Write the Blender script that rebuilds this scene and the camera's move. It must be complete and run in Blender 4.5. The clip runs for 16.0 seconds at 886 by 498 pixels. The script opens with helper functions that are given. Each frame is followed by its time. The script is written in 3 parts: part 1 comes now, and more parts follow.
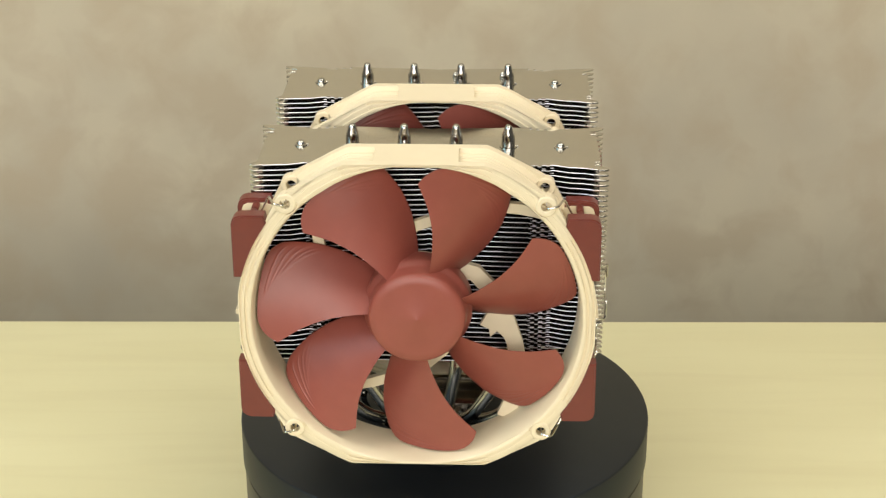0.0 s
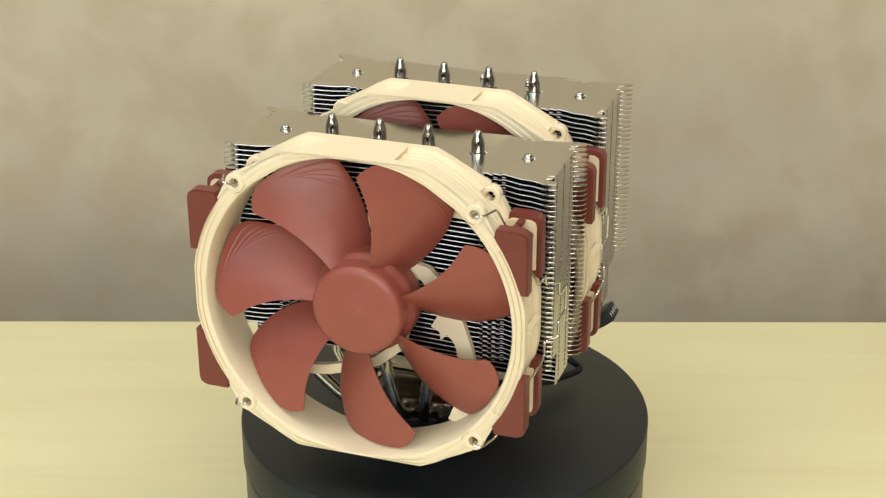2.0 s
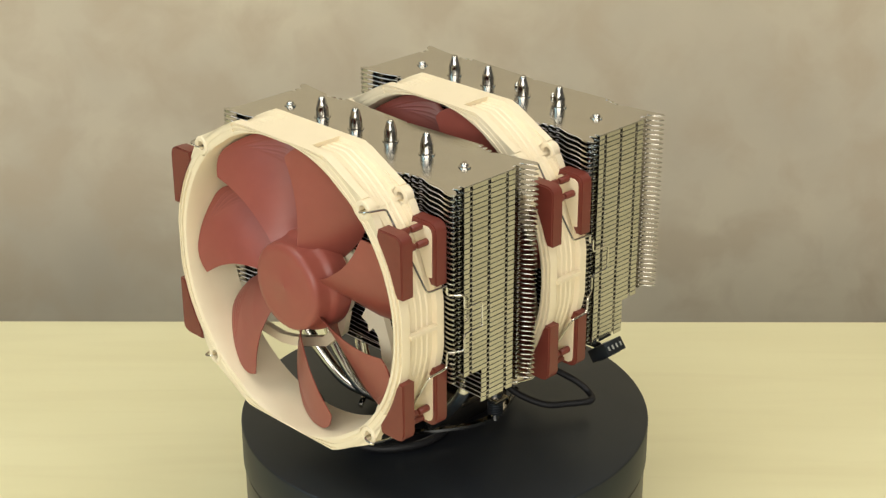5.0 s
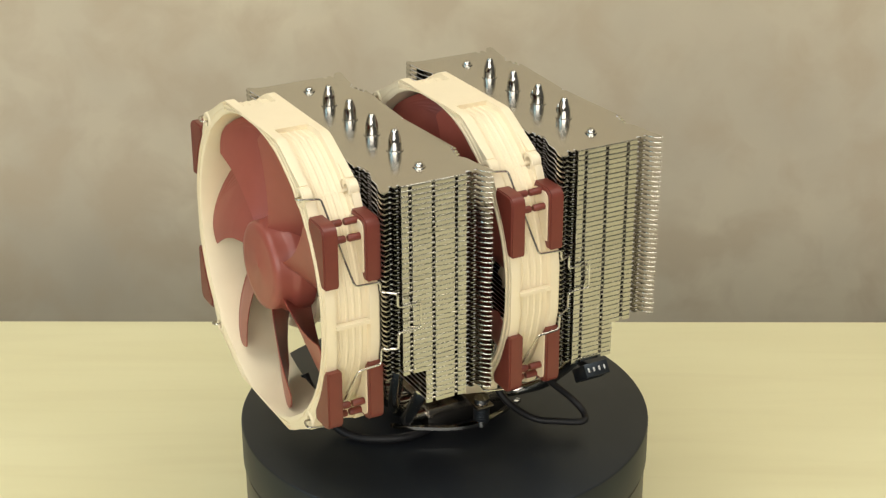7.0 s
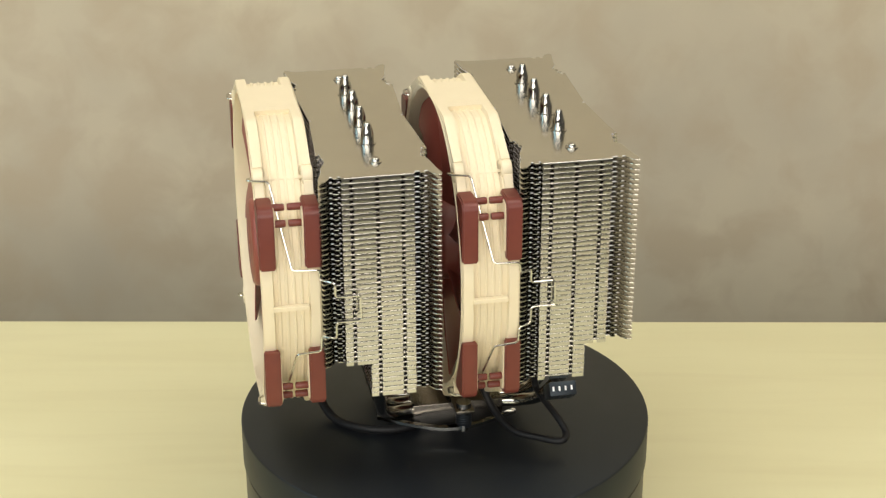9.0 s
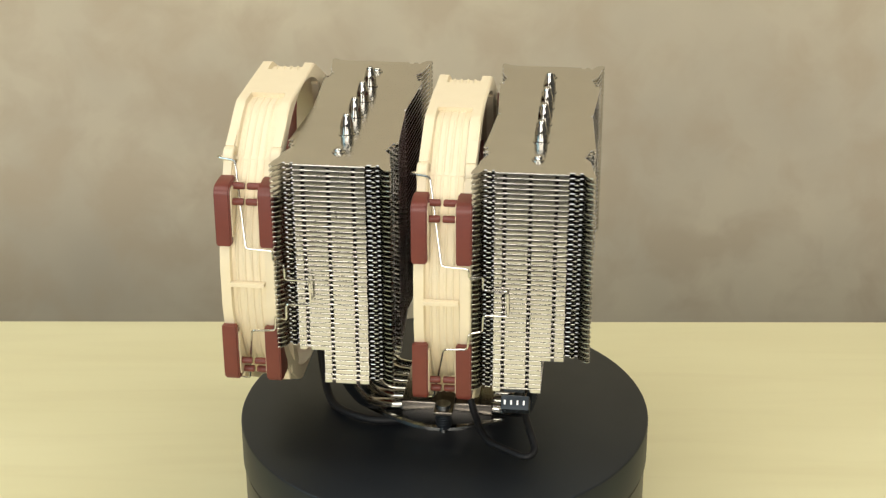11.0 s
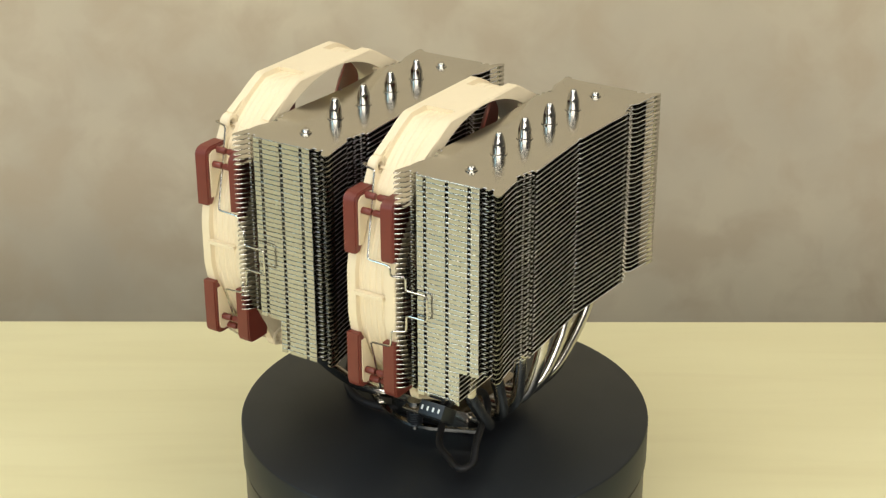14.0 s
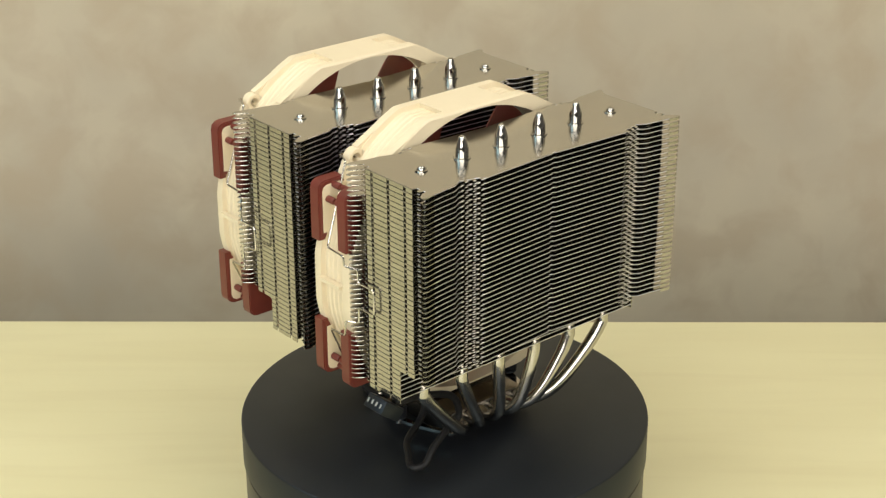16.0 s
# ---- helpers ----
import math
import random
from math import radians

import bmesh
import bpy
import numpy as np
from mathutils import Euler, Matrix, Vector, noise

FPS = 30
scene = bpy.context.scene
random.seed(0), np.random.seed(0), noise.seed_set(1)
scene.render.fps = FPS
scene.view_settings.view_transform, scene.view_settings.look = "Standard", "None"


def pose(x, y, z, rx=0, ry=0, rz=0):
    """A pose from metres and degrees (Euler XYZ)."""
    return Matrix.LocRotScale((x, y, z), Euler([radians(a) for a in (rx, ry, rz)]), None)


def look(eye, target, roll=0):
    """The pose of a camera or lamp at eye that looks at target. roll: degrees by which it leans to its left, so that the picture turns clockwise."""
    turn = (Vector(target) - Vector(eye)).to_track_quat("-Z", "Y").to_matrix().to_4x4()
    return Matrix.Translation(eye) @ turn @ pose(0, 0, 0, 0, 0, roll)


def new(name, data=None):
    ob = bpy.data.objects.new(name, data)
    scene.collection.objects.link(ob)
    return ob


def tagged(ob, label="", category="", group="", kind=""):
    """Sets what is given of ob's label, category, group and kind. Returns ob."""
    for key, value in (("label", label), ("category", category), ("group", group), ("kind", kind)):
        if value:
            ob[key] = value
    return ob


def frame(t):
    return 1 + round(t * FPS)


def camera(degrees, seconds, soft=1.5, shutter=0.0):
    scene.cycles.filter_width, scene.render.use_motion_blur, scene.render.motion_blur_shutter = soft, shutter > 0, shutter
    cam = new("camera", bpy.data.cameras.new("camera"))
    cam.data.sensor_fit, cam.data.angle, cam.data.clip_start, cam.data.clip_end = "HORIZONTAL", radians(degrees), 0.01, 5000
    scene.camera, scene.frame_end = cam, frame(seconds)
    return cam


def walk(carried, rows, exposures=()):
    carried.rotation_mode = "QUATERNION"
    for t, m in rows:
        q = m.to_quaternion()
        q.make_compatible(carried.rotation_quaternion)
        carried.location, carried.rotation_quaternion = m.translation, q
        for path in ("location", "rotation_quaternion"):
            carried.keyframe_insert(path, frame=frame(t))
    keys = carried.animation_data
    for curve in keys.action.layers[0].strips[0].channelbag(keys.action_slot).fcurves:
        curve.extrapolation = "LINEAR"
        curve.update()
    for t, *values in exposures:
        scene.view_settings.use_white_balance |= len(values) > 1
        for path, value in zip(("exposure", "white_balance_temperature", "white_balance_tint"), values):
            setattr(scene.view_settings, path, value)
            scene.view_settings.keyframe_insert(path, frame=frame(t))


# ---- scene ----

# ---------------------------------------------------------------- camera
cam = camera(30.47, 16.0, soft=1.35)
EYE = (0.0, -0.7042, 0.4015)
AIM = (-0.0008, 0.2082, -0.0078)
walk(cam, [(0.0, look(EYE, AIM, -0.158)), (16.0, look(EYE, AIM, -0.158))], [(0.0, 0.0), (16.0, 0.0)])

# the turn of the turntable's disc and of all that stands on it, in degrees
TURN = [(0.0, -1.99), (0.5, -6.22), (1.0, -10.5), (1.5, -14.8), (2.0, -19.13), (2.5, -23.44), (3.0, -27.78),
        (3.5, -32.11), (4.0, -36.4), (4.5, -40.65), (5.0, -44.85), (5.5, -49.05), (6.0, -53.2), (6.5, -57.4),
        (7.0, -61.63), (7.5, -65.9), (8.0, -70.2), (8.5, -74.5), (9.0, -78.82), (9.5, -83.2), (10.0, -87.6),
        (10.5, -92.0), (11.0, -96.42), (11.5, -100.8), (12.0, -105.13), (12.5, -109.42), (13.0, -113.68),
        (13.5, -117.92), (14.0, -122.17), (14.5, -126.46), (15.0, -130.79), (15.5, -135.15), (16.0, -139.54)]


# ---------------------------------------------------------------- world and light
def lighting():
    w = bpy.data.worlds.new("room_air")
    scene.world = w
    w.use_nodes = True
    bg = w.node_tree.nodes["Background"]
    bg.inputs[0].default_value = (1.0, 0.93, 0.8, 1)
    bg.inputs[1].default_value = 0.05

    def area(name, eye, target, sx, sy, power, colour):
        d = bpy.data.lights.new(name, "AREA")
        d.shape, d.size, d.size_y, d.energy, d.color = "RECTANGLE", sx, sy, power, colour
        ob = new(name, d)
        ob.matrix_world = look(eye, target)
        return ob
    for x in (-0.78, 0.74):
        area("ceiling_panel_lamp", (x, -0.42, 1.86), (x * 0.4, -0.10, 0), 0.9, 1.3, 21.5, (1.0, 0.965, 0.87))
    area("softbox_lamp", (-0.12, -2.3, 0.86), (0, 0.2, 0.35), 2.6, 1.3, 59, (1.0, 0.955, 0.88))
    # added teal lamp off to the left, to tint the fins' end folds cyan
    area("teal_side_lamp", (-1.70, -0.85, 0.92), (0, 0, 0.1), 1.3, 0.75, 10, (0.5, 0.82, 1.0))


lighting()


# ---------------------------------------------------------------- materials
def material(name, colour, rough=0.5, metal=0.0, colour2=None, scale=40.0, mix=0.5, bump=0.0, bump_scale=200.0,
             rough_var=0.0, stretch=(1, 1, 1), coat=0.0, detail=4.0, spec=0.5, per_piece=0.0):
    m = bpy.data.materials.new(name)
    m.use_nodes = True
    nt = m.node_tree
    n, l = nt.nodes, nt.links
    b = n["Principled BSDF"]
    b.inputs["Roughness"].default_value = rough
    b.inputs["Metallic"].default_value = metal
    b.inputs["Base Color"].default_value = (*colour, 1)
    b.inputs["Coat Weight"].default_value = coat
    b.inputs["Specular IOR Level"].default_value = spec
    tc = n.new("ShaderNodeTexCoord")
    mp = n.new("ShaderNodeMapping")
    mp.inputs["Scale"].default_value = stretch
    l.new(tc.outputs["Object"], mp.inputs["Vector"])
    if colour2:
        a = n.new("ShaderNodeTexNoise")
        a.inputs["Scale"].default_value, a.inputs["Detail"].default_value = scale, detail
        l.new(mp.outputs[0], a.inputs["Vector"])
        r = n.new("ShaderNodeMapRange")
        r.inputs[1].default_value, r.inputs[2].default_value = 0.5 - mix / 2, 0.5 + mix / 2
        l.new(a.outputs["Fac"], r.inputs[0])
        c = n.new("ShaderNodeMix")
        c.data_type = "RGBA"
        c.inputs[6].default_value, c.inputs[7].default_value = (*colour, 1), (*colour2, 1)
        l.new(r.outputs[0], c.inputs[0])
        out = c.outputs[2]
        if per_piece:
            oi = n.new("ShaderNodeObjectInfo")
            r3 = n.new("ShaderNodeMapRange")
            r3.inputs[3].default_value, r3.inputs[4].default_value = 1 - per_piece, 1 + per_piece
            l.new(oi.outputs["Random"], r3.inputs[0])
            hs = n.new("ShaderNodeHueSaturation")
            l.new(r3.outputs[0], hs.inputs["Value"])
            l.new(out, hs.inputs["Color"])
            out = hs.outputs[0]
        l.new(out, b.inputs["Base Color"])
    if rough_var:
        a2 = n.new("ShaderNodeTexNoise")
        a2.inputs["Scale"].default_value, a2.inputs["Detail"].default_value = scale * 0.6, 5
        l.new(mp.outputs[0], a2.inputs["Vector"])
        r2 = n.new("ShaderNodeMapRange")
        r2.inputs[3].default_value, r2.inputs[4].default_value = max(0.02, rough - rough_var), rough + rough_var
        l.new(a2.outputs["Fac"], r2.inputs[0])
        l.new(r2.outputs[0], b.inputs["Roughness"])
    if bump:
        a3 = n.new("ShaderNodeTexNoise")
        a3.inputs["Scale"].default_value, a3.inputs["Detail"].default_value = bump_scale, 3
        l.new(mp.outputs[0], a3.inputs["Vector"])
        bp = n.new("ShaderNodeBump")
        bp.inputs["Strength"].default_value, bp.inputs["Distance"].default_value = bump, 0.0004
        l.new(a3.outputs["Fac"], bp.inputs["Height"])
        l.new(bp.outputs[0], b.inputs["Normal"])
    return m


NICKEL = material("nickel_fin", (0.575, 0.56, 0.52), 0.18, 1.0, (0.52, 0.505, 0.47), 60, 0.6, 0.02, 300, 0.03, (1, 1, 1), per_piece=0.05)
# cut fin edges, their base colour raised and blued to carry a lavender-white glint
SHEARED_GLINT = material("sheared_fin_edge_glint", (0.94, 0.93, 1.0), 0.42, 1.0, (0.87, 0.86, 0.96), 400, 0.6, 0.05, 900, 0.06, per_piece=0.08)
CHROME = material("polished_nickel", (0.50, 0.485, 0.45), 0.08, 1.0, (0.43, 0.415, 0.385), 150, 0.5, 0.03, 500, 0.03)
STEEL = material("bright_steel_wire", (0.7, 0.68, 0.63), 0.2, 1.0, (0.55, 0.53, 0.5), 400, 0.5, 0.05, 900)
BEIGE = material("beige_plastic", (0.755, 0.655, 0.465), 0.5, 0.0, (0.73, 0.63, 0.44), 90, 0.5, 0.05, 900, 0.05)
RED = material("red_brown_plastic", (0.27, 0.069, 0.05), 0.4, 0.0, (0.245, 0.061, 0.044), 120, 0.5, 0.04, 1200, 0.05)
RUBBER = material("red_brown_rubber", (0.155, 0.031, 0.020), 0.42, 0.0, (0.13, 0.026, 0.0175), 150, 0.5, 0.06, 1500, 0.06)
BLACK = material("black_satin_plastic", (0.0056, 0.0062, 0.0080), 0.44, 0.0, (0.0070, 0.0077, 0.0096), 60, 0.5, 0.04, 1500, 0.06, spec=0.5)
# the disc's plastic again, lightened and warmed to paint in the table's reflection
DRUM_SHEEN = material("black_plastic_table_sheen", (0.013, 0.0128, 0.0122), 0.42, 0.0, (0.016, 0.0157, 0.015), 60, 0.5, 0.04, 1500, 0.06, spec=0.6)
CABLE = material("black_cable_sleeve", (0.005, 0.005, 0.006), 0.55, 0.0, (0.009, 0.009, 0.010), 600, 0.4, 0.2, 1500, spec=0.3)
BLACK.node_tree.nodes["Principled BSDF"].inputs["Specular Tint"].default_value = (0.74, 0.88, 1.0, 1)
COPPER = material("nickel_copper_base", (0.30, 0.265, 0.225), 0.25, 1.0, (0.25, 0.225, 0.195), 80, 0.5, 0.03, 400)
PIPE = material("satin_nickel_pipe", (0.58, 0.56, 0.51), 0.16, 1.0, (0.48, 0.465, 0.43), 150, 0.5, 0.04, 500, 0.05)
PIN = material("bright_pin", (0.75, 0.75, 0.73), 0.45, 1.0)


def mottled(name, a, b, c, rough):
    """Sponged paint: broad clouds and smaller blots of three near tones."""
    m = material(name, a, rough, 0.0, b, 7.0, 0.5, 0.1, 30, 0, (1, 1, 1), detail=3.0)
    n, l = m.node_tree.nodes, m.node_tree.links
    first = n["Principled BSDF"].inputs["Base Color"].links[0].from_socket
    tc = n.new("ShaderNodeTexCoord")
    t = n.new("ShaderNodeTexNoise")
    t.inputs["Scale"].default_value, t.inputs["Detail"].default_value, t.inputs["Distortion"].default_value = 19.0, 4.0, 0.35
    l.new(tc.outputs["Object"], t.inputs["Vector"])
    r = n.new("ShaderNodeMapRange")
    r.inputs[1].default_value, r.inputs[2].default_value, r.inputs[4].default_value = 0.42, 0.62, 0.85
    l.new(t.outputs["Fac"], r.inputs[0])
    x = n.new("ShaderNodeMix")
    x.data_type = "RGBA"
    x.inputs[7].default_value = (*c, 1)
    l.new(r.outputs[0], x.inputs[0])
    l.new(first, x.inputs[6])
    l.new(x.outputs[2], n["Principled BSDF"].inputs["Base Color"])
    return m


CANVAS = mottled("mottled_wall_paint", (0.625, 0.545, 0.39), (0.49, 0.43, 0.32), (0.50, 0.415, 0.29), 0.85)


def streaked(m, colour, scale, stretch, low, high, amount):
    """A second, finer figure over a material's colour."""
    n, l = m.node_tree.nodes, m.node_tree.links
    target = n["Principled BSDF"].inputs["Base Color"]
    first = target.links[0].from_socket
    tc = n.new("ShaderNodeTexCoord")
    mp = n.new("ShaderNodeMapping")
    mp.inputs["Scale"].default_value = stretch
    t = n.new("ShaderNodeTexNoise")
    t.inputs["Scale"].default_value, t.inputs["Detail"].default_value, t.inputs["Distortion"].default_value = scale, 6.0, 0.8
    l.new(tc.outputs["Object"], mp.inputs["Vector"])
    l.new(mp.outputs[0], t.inputs["Vector"])
    r = n.new("ShaderNodeMapRange")
    r.inputs[1].default_value, r.inputs[2].default_value, r.inputs[4].default_value = low, high, amount
    l.new(t.outputs["Fac"], r.inputs[0])
    x = n.new("ShaderNodeMix")
    x.data_type = "RGBA"
    x.inputs[7].default_value = (*colour, 1)
    l.new(r.outputs[0], x.inputs[0])
    l.new(first, x.inputs[6])
    l.new(x.outputs[2], target)
    return m


WOOD = streaked(material("pale_birch_laminate", (0.735, 0.70, 0.44), 0.40, 0.0, (0.665, 0.625, 0.375), 7.0, 0.6, 0.02, 300, 0.04, (0.6, 3.2, 3.2), detail=3, spec=0.75),
                (0.58, 0.52, 0.30), 16.0, (0.4, 5, 5), 0.48, 0.78, 0.28)
# dark paint for unseen walls, so that polished metal mirrors a dim room
PLASTER = material("plain_room_paint", (0.17, 0.163, 0.155), 0.9, 0.0, (0.14, 0.135, 0.13), 3, 0.6)
CARPET = material("grey_carpet", (0.16, 0.15, 0.14), 0.95, 0.0, (0.1, 0.1, 0.1), 90, 0.5, 0.3, 300)


# ---------------------------------------------------------------- mesh tools
def part(name, bm, mat, parent=None, label="", smooth=True, angle=40):
    me = bpy.data.meshes.new(name)
    bmesh.ops.recalc_face_normals(bm, faces=bm.faces)
    bm.to_mesh(me)
    bm.free()
    me.materials.append(mat)
    if smooth:
        me.shade_smooth()
        me.set_sharp_from_angle(angle=radians(angle))
    ob = new(name, me)
    if parent:
        ob.parent = parent
    if label:
        ob["label"] = label
    return ob


def shared(name, mesh, parent, m=None):
    ob = new(name, mesh)
    ob.parent = parent
    if m is not None:
        ob.matrix_basis = m
    return ob


def box(bm, x0, x1, y0, y1, z0, z1, bevel=0.0):
    v = [bm.verts.new((x, y, z)) for x in (x0, x1) for y in (y0, y1) for z in (z0, z1)]
    fs = [bm.faces.new([v[i] for i in q]) for q in ((0, 1, 3, 2), (4, 6, 7, 5), (0, 4, 5, 1), (2, 3, 7, 6), (0, 2, 6, 4), (1, 5, 7, 3))]
    if bevel:
        es = list({e for f in fs for e in f.edges})
        bmesh.ops.bevel(bm, geom=es, offset=bevel, segments=2, affect="EDGES", profile=0.5)


def prism(bm, pts, axis, a, b):
    """A slab over the plan pts, along the axis from a to b."""
    def at(p, w):
        return {"z": (p[0], p[1], w), "y": (p[0], w, p[1]), "x": (w, p[0], p[1])}[axis]
    lo = [bm.verts.new(at(p, a)) for p in pts]
    hi = [bm.verts.new(at(p, b)) for p in pts]
    fs = [bm.faces.new(lo), bm.faces.new(hi[::-1])]
    n = len(pts)
    for i in range(n):
        fs.append(bm.faces.new((lo[i], hi[i], hi[(i + 1) % n], lo[(i + 1) % n])))
    return fs


def lathe(bm, prof, axis="z", seg=48, at=(0, 0, 0)):
    """Rings of (radius, place along the axis)."""
    rings = []
    for r, w in prof:
        ring = []
        for k in range(seg):
            a = 2 * math.pi * k / seg
            c, s = r * math.cos(a), r * math.sin(a)
            p = {"z": (c, s, w), "y": (c, w, s), "x": (w, c, s)}[axis]
            ring.append(bm.verts.new(Vector(p) + Vector(at)))
        rings.append(ring)
    for r0, r1 in zip(rings, rings[1:]):
        for k in range(seg):
            bm.faces.new((r0[k], r0[(k + 1) % seg], r1[(k + 1) % seg], r1[k]))
    if prof[0][0] > 0:
        bm.faces.new(rings[0])
    if prof[-1][0] > 0:
        bm.faces.new(rings[-1][::-1])


def smooth_path(pts, per=6):
    p = [Vector(q) for q in pts]
    p = [2 * p[0] - p[1]] + p + [2 * p[-1] - p[-2]]
    out = []
    for i in range(1, len(p) - 2):
        a, b, c, d = p[i - 1:i + 3]
        for k in range(per):
            t = k / per
            out.append(0.5 * ((2 * b) + (c - a) * t + (2 * a - 5 * b + 4 * c - d) * t * t + (3 * b - a - 3 * c + d) * t ** 3))
    out.append(p[-2])
    return out


def round_path(pts, r, per=4):
    """A path of straight runs with rounded bends."""
    p = [Vector(q) for q in pts]
    out = [p[0]]
    for a, b, c in zip(p, p[1:], p[2:]):
        d = min(r, (a - b).length * 0.45, (c - b).length * 0.45)
        s, e = b + (a - b).normalized() * d, b + (c - b).normalized() * d
        for k in range(per + 1):
            t = k / per
            out.append(s * (1 - t) ** 2 + b * 2 * t * (1 - t) + e * t * t)
    out.append(p[-1])
    return out


def tube(bm, path, radius, seg=10):
    """A round bar along the path; radius: one number, or one for each point."""
    rs = radius if isinstance(radius, (list, tuple)) else [radius] * len(path)
    rings, side = [], None
    for i, q in enumerate(path):
        d = (path[min(i + 1, len(path) - 1)] - path[max(i - 1, 0)]).normalized()
        if side is None:
            side = d.orthogonal().normalized()
        side = (side - d * side.dot(d)).normalized()
        up = d.cross(side)
        rings.append([bm.verts.new(q + (side * math.cos(2 * math.pi * k / seg) + up * math.sin(2 * math.pi * k / seg)) * rs[i]) for k in range(seg)])
    for r0, r1 in zip(rings, rings[1:]):
        for k in range(seg):
            bm.faces.new((r0[k], r0[(k + 1) % seg], r1[(k + 1) % seg], r1[k]))
    bm.faces.new(rings[0][::-1])
    bm.faces.new(rings[-1])


# ---------------------------------------------------------------- room
TABLE_Z = -0.062


def room():
    x0, x1, y0, y1, z0, z1 = -1.8, 1.8, -2.4, 0.62, -0.80, 2.0
    # all but wall_back are unseen, added to close the room for reflections
    walls = {"wall_back": (x0, x1, y1, y1 + 0.1, z0, z1, CANVAS), "wall_front": (x0, x1, y0 - 0.1, y0, z0, z1, PLASTER),
             "wall_left": (x0 - 0.1, x0, y0, y1, z0, z1, PLASTER), "wall_right": (x1, x1 + 0.1, y0, y1, z0, z1, PLASTER),
             "floor": (x0, x1, y0, y1, z0 - 0.1, z0, CARPET), "ceiling": (x0, x1, y0, y1, z1, z1 + 0.1, PLASTER)}
    words = {"wall_back": "mottled beige painted wall behind the table", "floor": "plain grey carpet floor under the table",
             "ceiling": "plain dark painted ceiling, added out of view to close the room"}
    for name, (a, b, c, d, e, f, mat) in walls.items():
        bm = bmesh.new()
        box(bm, a, b, c, d, e, f)
        tagged(part(name, bm, mat, smooth=False), words.get(name, "plain dark painted wall, added out of view to close the room"), name.split("_")[0], kind="structure")


def table():
    top = new("table")
    top.matrix_basis = pose(0, 0, TABLE_Z, 0, 0, -0.45)
    tagged(top, "pale birch laminate table top, clean and bare", "table")
    bm = bmesh.new()
    box(bm, -1.3, 1.3, -0.56, 0.218, -0.026, 0.0, 0.002)
    part("tabletop", bm, WOOD, top)
    for x in (-1.2, 1.2):
        for y in (-0.50, 0.15):
            bm = bmesh.new()
            box(bm, x - 0.025, x + 0.025, y - 0.025, y + 0.025, -0.80 - TABLE_Z, -0.026, 0.003)
            part("leg", bm, BLACK, top)


room()
table()


# ---------------------------------------------------------------- turntable
def turntable():
    t = new("turntable")
    t.matrix_basis = pose(0, 0, TABLE_Z)
    tagged(t, "round matt black turntable on the pale table", "turntable")
    h = -TABLE_Z
    bm = bmesh.new()
    lathe(bm, [(0.094, 0.0), (0.0985, 0.001), (0.0995, 0.003), (0.0995, h - 0.0236), (0.0987, h - 0.0228), (0.09, h - 0.0228)], seg=160)
    part("base", bm, DRUM_SHEEN, t, "black plastic drum base")
    disc_bm = bmesh.new()
    lathe(disc_bm, [(0.09, h - 0.0212), (0.0995, h - 0.0212), (0.1003, h - 0.0205), (0.1003, h - 0.0009), (0.1000, h - 0.0003), (0.0994, h), (0.0, h)], seg=160)
    disc = part("disc", disc_bm, BLACK, t, "smooth matt black turning disc")
    return disc


DISC = turntable()


# ---------------------------------------------------------------- cooler
X0 = -0.0046                   # the middle of the fin stacks
TOWER_Y = (-0.0400, 0.0462)    # the row of pipes in each stack
TOP, PITCH, COUNT, SHORT = 0.1527, 0.00232, 45, 7
FOLD, FOLD_LEAN = 0.00218, 0.0      # the end fold's drop and how far it leans out
PIPES = [X0 + (i - 2.5) * 0.0226 for i in range(6)]


